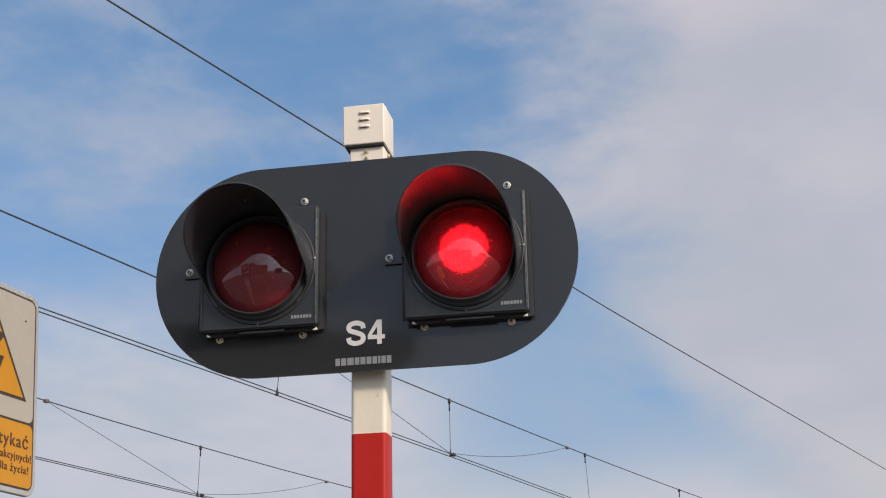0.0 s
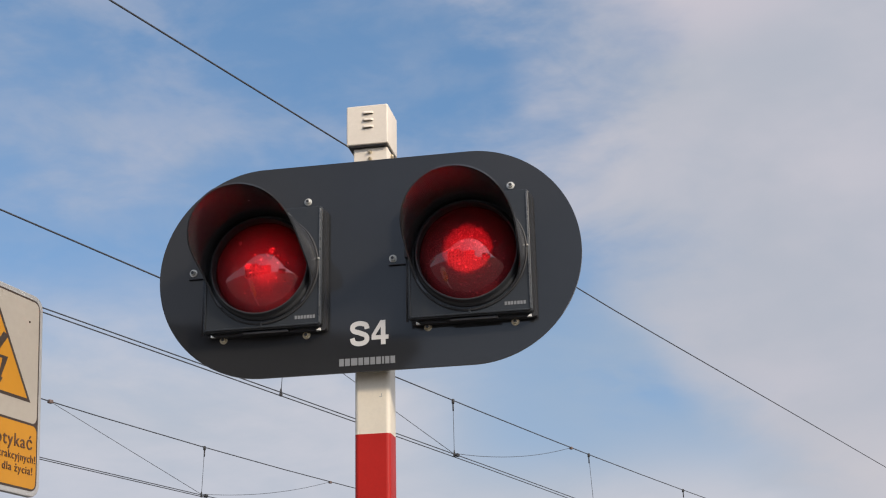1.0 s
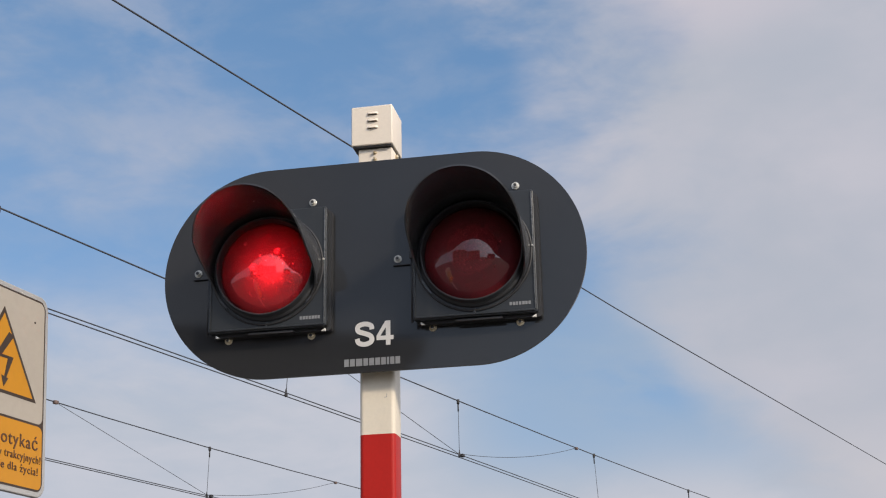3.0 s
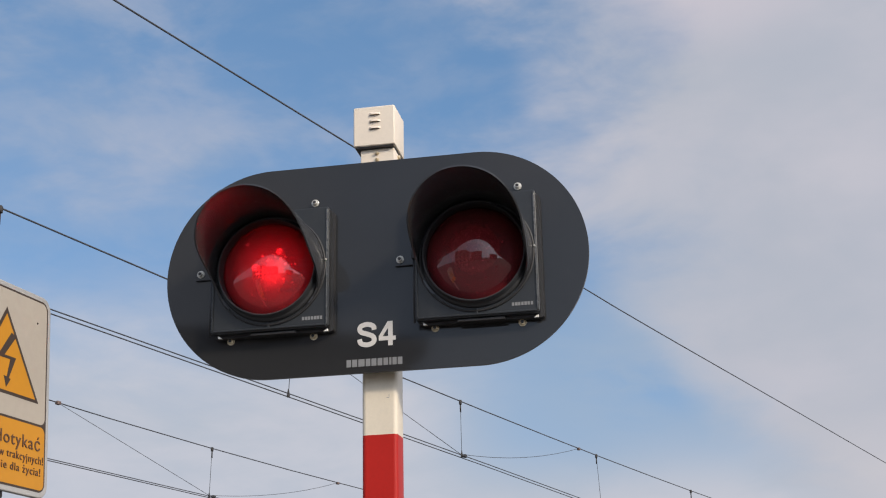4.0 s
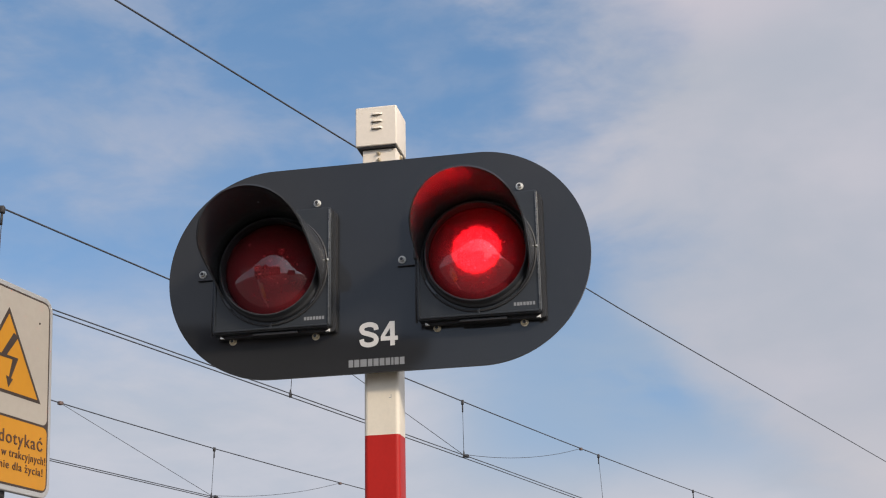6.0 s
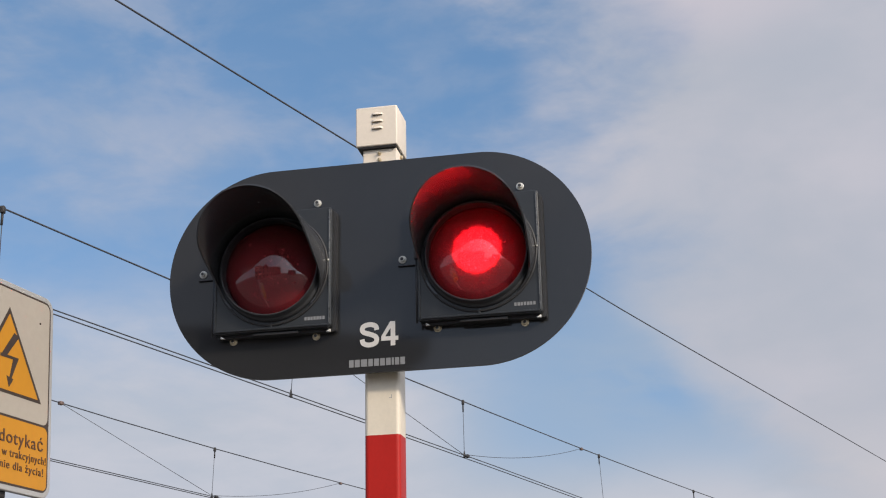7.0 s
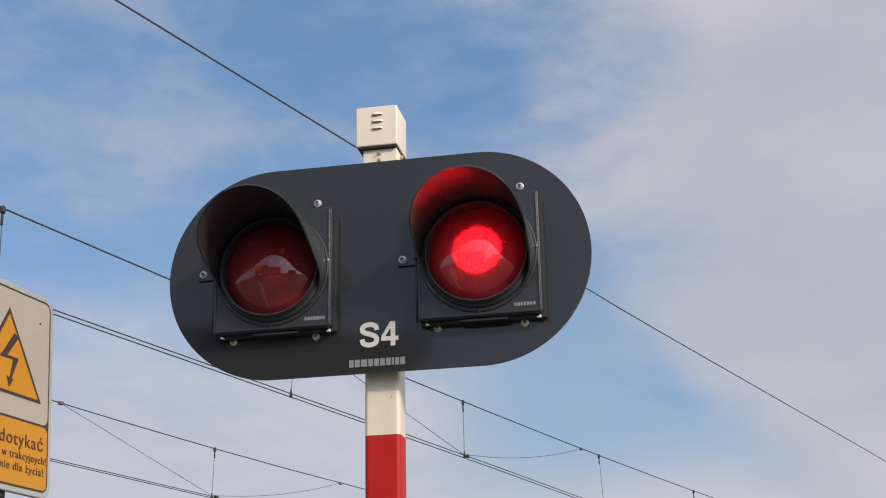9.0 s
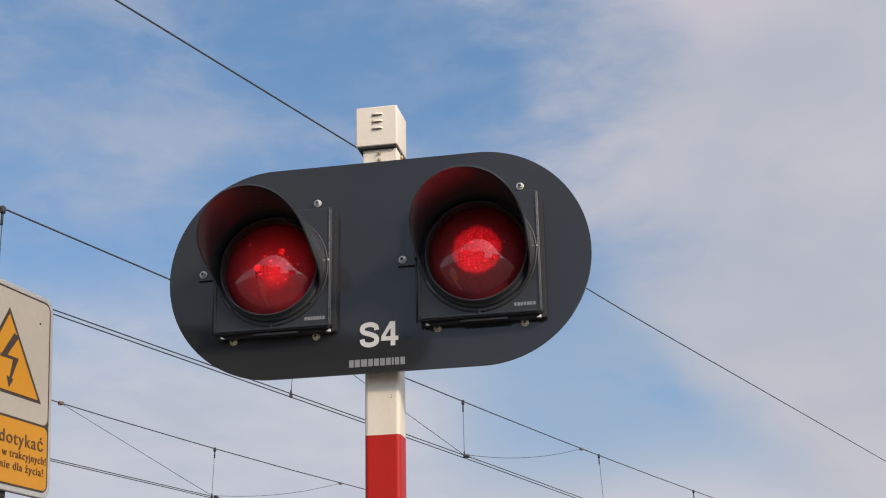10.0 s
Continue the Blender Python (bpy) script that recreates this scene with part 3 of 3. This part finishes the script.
def build_signal():
    sig = thing("crossing_signal", SIGNAL, "level crossing signal with two red lamps on a black oval board", "railway signal")
    holes = [circle(x, z - BOARD_Z, 0.0600) for x, z in LAMPS]
    bm = prism(stadium(HALF, CAP, 64), 0.0, 0.008, holes=holes)
    for v in bm.verts:
        v.co.z += BOARD_Z
    part("backboard", smooth(bm, 30), BLACK, sig, "glossy black oval backboard")
    # flat unseen casing, added to hold the wheels and keep their light in
    bm = prism([(x * 0.96, z + BOARD_Z) for x, z in stadium(HALF, CAP - 0.012)], 0.0275, 0.0295)
    prism([(x * 0.96, z + BOARD_Z) for x, z in stadium(HALF, CAP - 0.012)], 0.0085, 0.0275, bm=bm, holes=[[(x * 0.955, z + BOARD_Z) for x, z in stadium(HALF, CAP - 0.015)]])
    part("added_casing", bm, RUBBER, sig)
    build_lamp(*LAMPS[0], sig, 49.0, 0)
    build_lamp(*LAMPS[1], sig, 52.0, 1)
    part("sign_letter", letter_s(-0.0344, 0.0092, 2.3975, 2.4548, 0.0108), WHITE_FILM, sig, "white painted letter S")
    part("sign_numeral", numeral_four(0.0142, 0.0524, 2.3985, 2.4535), WHITE_FILM, sig, "white painted numeral 4")
    x = -0.0588
    for w in (0.0105, 0.0115, 0.0145, 0.0105, 0.0115, 0.0110, 0.0105, 0.0050, 0.0095, 0.0105):
        part("mark_bar", block(x, x + w * 0.97, -0.0010, -0.0002, 2.3548, 2.3712), GREY_FILM, sig)
        x += w + 0.0023
    # post in bands
    px0, px1, py0, py1 = -0.0350, 0.0447, 0.0400, 0.1050

    def band(a, b):
        bm = prism(rounded(px0, px1, py0, py1, 0.009, 5), -b, -a)
        bmesh.ops.transform(bm, matrix=Matrix(((1, 0, 0, 0), (0, 0, 1, 0), (0, -1, 0, 0), (0, 0, 0, 1))), verts=bm.verts)
        bmesh.ops.recalc_face_normals(bm, faces=bm.faces[:])
        return smooth(bm, 50)

    part("post_band", band(2.2105, 2.900), POLE_WHITE, sig, "white enamelled upper post")
    for i, (a, b) in enumerate(((1.707, 2.2105), (1.207, 1.707), (0.707, 1.207), (0.207, 0.707), (0.0, 0.207))):
        part("post_band", band(a, b), (POLE_RED, POLE_WHITE)[i % 2], sig, ("red enamelled post band", "white enamelled post band")[i % 2])
    part("scratch", block(0.0262, 0.0272, py0 - 0.0003, py0 + 0.001, 2.2920, 2.2990), GREY_FILM, sig)
    part("scratch", block(0.0212, 0.0272, py0 - 0.0004, py0 + 0.001, 2.2910, 2.2920), GREY_FILM, sig)
    part("base_plate", smooth(block(px0 - 0.08, px1 + 0.08, py0 - 0.08, py1 + 0.08, 0.0, 0.014, 0.003)), ZINC, sig)
    # louvred box on top
    bx0, bx1, by0, by1, bz0, bz1 = -0.0455, 0.0525, 0.0060, 0.1060, 2.8790, 2.9775
    box = part("vent_box", smooth(block(bx0, bx1, by0, by1, bz0, bz1, 0.003, 3)), CREAM, sig, "cream steel box with three louvres")
    part("underside", block(bx0 + 0.004, bx1 - 0.004, by0 + 0.004, by1 - 0.004, bz0 - 0.003, bz0 + 0.002), RUBBER, box)
    for k in range(3):
        zc = bz1 - 0.0225 - k * 0.0175
        bm = bmesh.new()
        xs = [(-0.0075 + 0.0270 * i / 8) for i in range(9)]
        rows = []
        for j in range(5):
            a = radians(90 * j / 4)
            rows.append([bm.verts.new((x, by0 + 0.0008 - 0.0070 * math.sin(a) * min(1, 6 * min(i, 8 - i) / 8 + 0.05), zc + 0.0062 * math.cos(a))) for i, x in enumerate(xs)])
        for r, s in zip(rows, rows[1:]):
            for i in range(8):
                bm.faces.new((r[i], r[i + 1], s[i + 1], s[i]))
        part("louvre", smooth(bm, 60), CREAM, box)
        part("slot", block(-0.0050, 0.0170, by0 - 0.0006, by0 + 0.001, zc - 0.0012, zc + 0.0002), RUBBER, box)
    # sleeve that carries the box on the post
    part("sleeve", smooth(block(px0 + 0.003, px1 + 0.003, 0.021, py1 + 0.002, 2.8262, 2.8755, 0.002)), CREAM, sig, "cream steel sleeve under the box")
    for zz in (2.8642, 2.8480):
        bolt("screw", 0.0072, 0.021, zz, 0.0048, BRASSY, sig, up=False)
    for zz in (2.866, 2.848):
        bm = spun([(0.005, 0.0), (0.005, -0.004), (0.003, -0.006), (0, -0.006)], 0, 0, 12)
        bmesh.ops.transform(bm, matrix=pose(px1 + 0.003, 0.060, zz, 0, 0, 90), verts=bm.verts)
        part("screw", smooth(bm), BRASSY, sig)
    return sig


build_signal()


# ---- the warning sign ----
def build_warning_sign():
    """A plate that leans back a little; its own axes are x along the plate, -y its face, z up the plate."""
    th, lean = radians(20.0), radians(3.3)
    n = Vector((math.cos(th), -math.sin(th), 0))
    u = Vector((math.sin(th), math.cos(th), 0))
    v = Vector((0, 0, math.cos(lean))) - n * math.sin(lean)
    face = n * math.cos(lean) + Vector((0, 0, math.sin(lean)))
    ref = Vector((-0.7445, 2.5948 - 3.0, 0.6065 + 1.6))
    m = Matrix((u, -face, v)).transposed().to_4x4()
    m.translation = ref
    sgn = thing("warning_sign", m, "weathered white and yellow high-voltage warning sign on a steel post", "warning sign")
    mid, right = -0.128, 0.0072
    left = 2 * mid - right
    plate = part("plate", smooth(prism(rounded(left, right, -0.194, 0.1905, 0.026), 0.0, 0.010, 0.0018), 40), SIGN_METAL, sgn, "grey metal plate with a rolled rim")
    part("border", prism(rounded(left + 0.0095, right - 0.0095, -0.1840, 0.1805, 0.018), -0.0004, 0.0005), SIGN_DARK, plate)
    part("upper_field", prism(rounded(left + 0.0135, right - 0.0135, -0.0585, 0.1765, 0.014), -0.0008, 0.0), SIGN_CREAM, plate, "weathered white upper field")
    part("lower_field", prism(rounded(left + 0.0135, right - 0.0135, -0.1800, -0.0630, 0.012), -0.0008, 0.0), SIGN_YELLOW, plate, "yellow lower text field")
    tri = [(mid + 0.1005, -0.0205), (mid, 0.1425), (mid - 0.1005, -0.0205)]
    part("triangle_border", prism(tri, -0.0012, -0.0006), SIGN_DARK, plate)
    part("triangle", prism([(mid + 0.0895, -0.0145), (mid, 0.1295), (mid - 0.0895, -0.0145)], -0.0016, -0.0010), SIGN_YELLOW, plate, "yellow warning triangle")
    bm = prism([(-0.099, 0.091), (-0.114, 0.096), (-0.152, 0.045), (-0.137, 0.045)], -0.0020, -0.0014)
    prism([(-0.152, 0.0505), (-0.152, 0.0445), (-0.102, 0.0455), (-0.099, 0.0505)], -0.0021, -0.0013, bm=bm)
    prism([(-0.099, 0.0505), (-0.114, 0.0505), (-0.1265, 0.003), (-0.1215, 0.003)], -0.0022, -0.0012, bm=bm)
    prism([(-0.113, 0.0085), (-0.1330, 0.0120), (-0.1255, -0.0085)], -0.0023, -0.0011, bm=bm)
    part("lightning_arrow", bm, SIGN_DARK, plate, "dark lightning arrow")
    part("lettering", lettering("dotykać", -0.1470, -0.0195, -0.1085, 0.0245, -0.0008, bold=0.004, spacing=1.14), SIGN_INK, plate)
    part("lettering", lettering("w trakcyjnych!", -0.1385, -0.0100, -0.1325, 0.0148, -0.0008, bold=0.003, spacing=1.14), SIGN_INK, plate)
    bm = lettering("nie dla zycia!", -0.1430, -0.0175, -0.1545, 0.0148, -0.0008, bold=0.003, spacing=1.14)
    prism(circle(-0.0660, -0.1545 + 0.0128, 0.0017, 10), -0.0017, -0.0007, bm=bm)          # the dot over the z
    part("lettering", bm, SIGN_INK, plate)
    part("rivet", smooth(spun([(0.0022, -0.0008), (0.0016, -0.0022), (0, -0.0024)], -0.0355, 0.1340, 12)), SIGN_DARK, plate)
    # clamps and a plumb post behind the plate
    for z in (-0.205, 0.13):
        part("clamp", smooth(block(mid - 0.055, mid + 0.020, 0.0105, 0.034, z, z + 0.03, 0.003)), CLAMP, sgn)
    inv = m.inverted()
    low = ref + u * (mid - 0.03) - face * 0.075
    bm = tube([inv @ Vector((low.x, low.y, 0.0)), inv @ Vector((low.x, low.y, ref.z + 0.25))], 0.030, 24)
    part("post", bm, SIGN_METAL, sgn)
    for z in (-0.205, 0.13):
        part("clamp_arm", smooth(block(mid - 0.05, mid - 0.01, 0.030, 0.060, z + 0.004, z + 0.026, 0.003)), CLAMP, sgn)


build_warning_sign()

# ---- the overhead line ----
SLOPE = 0.491                                  # the tracks run off to the right
ALONG = Vector((SLOPE, 1, 0)).normalized()
ACROSS = Vector((ALONG.y, -ALONG.x, 0))


def spot(x0, y0, y, h, off=0.0):
    """A place over a track through (x0, y0), y metres ahead of the camera and h over it."""
    return Vector((EYE[0] + x0 + (y - y0) * SLOPE, EYE[1] + y, EYE[2] + h)) + ACROSS * off


def wire(name, points, radius, label, category):
    ob = part(name, tube(points, radius), CABLE, None)
    return tagged(ob, label, category)


def dropper(top, foot):
    """A thin hanger with a clamp at both ends."""
    d = thing("dropper", Matrix.Translation(foot), "thin vertical dropper wire with clamps at both ends", "dropper", "droppers of the overhead line")
    part("hanger", tube([(0, 0, 0), top - foot], 0.0046, 6), CABLE, d)
    t = top - foot
    bm = block(-0.018, 0.018, -0.024, 0.024, -0.018, 0.014, 0.005)
    ends = [[bm.verts.new((x * k, y * k, z)) for x, y in ((-0.018, -0.022), (0.018, -0.022), (0.018, 0.022), (-0.018, 0.022))] for k, z in ((1.0, 0.012), (0.34, 0.085))]
    for i in range(4):
        bm.faces.new((ends[0][i], ends[0][(i + 1) % 4], ends[1][(i + 1) % 4], ends[1][i]))
    bm.faces.new(ends[1])
    part("lower_clamp", bm, CLAMP, d)
    bm = block(t.x - 0.022, t.x + 0.022, t.y - 0.03, t.y + 0.03, t.z - 0.05, t.z + 0.02, 0.008)
    tube([t + Vector((0, 0, -0.04)), t + Vector((0, 0, -0.17))], 0.013, 6, bm)
    part("upper_clamp", bm, CLAMP, d)


def clamp_at(name, p, size, material, label):
    bm = block(-size * 0.8, size * 0.8, -size, size, -size * 0.7, size * 0.7, size * 0.25)
    ob = part(name, smooth(bm), material, None)
    ob.matrix_world = Matrix.Translation(p) @ pose(0, 0, 0, 0, 0, -26)
    tagged(ob, label, "clamp")


def build_line(x0, y0, low, messenger, hangers, rope, zigzag):
    span = [-45 + 2.5 * i for i in range(72)]
    wire("messenger_wire", [spot(x0, y0, y, messenger(y)) for y in span], 0.0095, "dark stranded messenger wire over the track", "overhead wire")
    for off in (-0.052, 0.052):
        wire("contact_wire", [spot(x0, y0, y, low, off + zigzag(y)) for y in span], 0.0075, "dark copper contact wire of the overhead line", "overhead wire")
    for y, lean in hangers:
        dropper(spot(x0, y0, y, messenger(y)), spot(x0, y0, y, low, -0.052 + lean))
    a, b, c = rope
    wire("anchor_rope", [spot(x0, y0, a, messenger(a)), spot(x0, y0, b, low + 0.02)], 0.0045, "thin slanting anchor rope between overhead wires", "overhead wire")
    sag = [(b + (c - b) * i / 14, i / 14) for i in range(15)]
    wire("jumper_cable", [spot(x0, y0, y, low + 0.03 + (messenger(c) - low - 0.03) * (0.70 * s + 0.30 * s * s) - 0.16 * s * (1 - s)) for y, s in sag], 0.0042, "thin sagging jumper cable between overhead wires", "overhead wire")
    clamp_at("rope_clamp", spot(x0, y0, a, messenger(a)), 0.040, RUSTY, "rusty clamp on the messenger wire")
    clamp_at("rope_clamp", spot(x0, y0, b + 0.1, low + 0.02), 0.036, CLAMP, "dark clamp on the contact wires")
    clamp_at("rope_clamp", spot(x0, y0, c, messenger(c) - 0.01), 0.034, RUSTY, "rusty clamp on the messenger wire")


build_line(0.26, 21.63, 3.982, lambda y: 4.785 + 0.00080 * (y - 13) ** 2, ((12.58, 0.07), (17.25, 0.0), (21.63, 0.055), (27.04, 0.10), (32.6, 0.1)), (17.2, 21.63, 26.2), lambda y: -0.007 * min(abs(y - 21.63), 18))
build_line(-4.18, 25.10, 3.985, lambda y: 4.85 + 0.0019 * (y - 27) ** 2 if y < 32 else 4.85 + 0.0475 + 0.019 * (y - 32), ((25.12, 0.02),), (21.45, 25.10, 29.1), lambda y: 0.02 * max(min(25.1 - y, 15), 0))


def feeder(y):
    """The feeder swings out a little behind the crossing."""
    d = y - 22.82
    return Vector((EYE[0] + 2.43 + 0.5535 * d + (0.027 * d * (1 - math.exp(-d / 3)) if d > 0 else 0), EYE[1] + y, EYE[2] + 7.0))


wire("feeder_wire", [feeder(-45 + 1.5 * i) for i in range(120)], 0.0105, "dark feeder cable strung high over the tracks", "overhead wire")


# ---- behind the camera: what the lenses mirror ----
def build_house(m, w, d, h, storeys, columns):
    house = thing("apartment_house", m, "plain plastered apartment house with rows of dark windows", "house")
    part("wall", block(-w / 2, w / 2, -d / 2, d / 2, 0, h, 0.03), PLASTER, house)
    part("roof", block(-w / 2 - 0.3, w / 2 + 0.3, -d / 2 - 0.3, d / 2 + 0.3, h, h + 0.35, 0.05), ROOFING, house)
    for s in range(storeys):
        for c in range(columns):
            x, z = (c + 0.5 - columns / 2) * w / columns, 1.0 + s * (h - 0.6) / storeys
            part("window", block(x - 0.6, x + 0.6, d / 2 - 0.02, d / 2 + 0.04, z, z + 1.4, 0.01), PANE, house)
    return house


build_house(pose(-17.4, -23.4, 0, 0, 0, -37), 11.5, 9, 8.9, 3, 4)
build_house(pose(-10.5, -46, 0, 0, 0, -14), 15, 9, 11.0, 3, 7)
build_house(pose(16, -55, 0, 0, 0, 14), 12, 9, 7.5, 2, 5)


# ---- the flashing ----
def lamp_levels(t):
    """The two lamps' brightness: they change over every 0.45 s, and light up and die away within about 0.2 s."""
    p = (t + 0.02) % 0.9
    if t < 0.2:                      # and a little late here
        p = max(p - 0.02, 0.0)
    if 8.2 < t < 8.7:                # the relay switches a little early here
        p += 0.04

    def curve(knots):
        for (a, u), (b, w) in zip(knots, knots[1:]):
            if a <= p <= b:
                return u + (w - u) * (p - a) / (b - a)
        return knots[-1][1]

    one = curve(((0, 0.03), (0.03, 0.25), (0.1, 0.46), (0.16, 0.82), (0.2, 1.0), (0.38, 1.0), (0.42, 0.85), (0.5, 0.40), (0.6, 0.13), (0.68, 0.02), (0.87, 0.0), (0.9, 0.03)))
    two = curve(((0, 1.0), (0.03, 0.9), (0.1, 0.5), (0.2, 0.12), (0.28, 0.0), (0.37, 0.0), (0.40, 0.03), (0.42, 0.05), (0.44, 0.36), (0.5, 0.86), (0.56, 1.0), (0.9, 1.0)))
    return one, two


def motions():
    """The added filter wheels turn the wanted grade in front of each source."""
    for wheel, hub, toward, which in shutters:
        rows, last = [], None
        for i in range(int(10 * FPS) + 1):
            t = i / FPS
            level = lamp_levels(t)[which]
            grade = min(range(6), key=lambda k: abs(LEVELS[k] - level))
            if last is not None:
                grade = max(last - 1, min(last + 1, grade))
            last = grade
            turn = math.degrees(toward) - (grade + 0.5) * 60
            rows.append((t, pose(hub.x, hub.y, hub.z, 0, -turn, 0)))
        walk(wheel, rows)


motions()
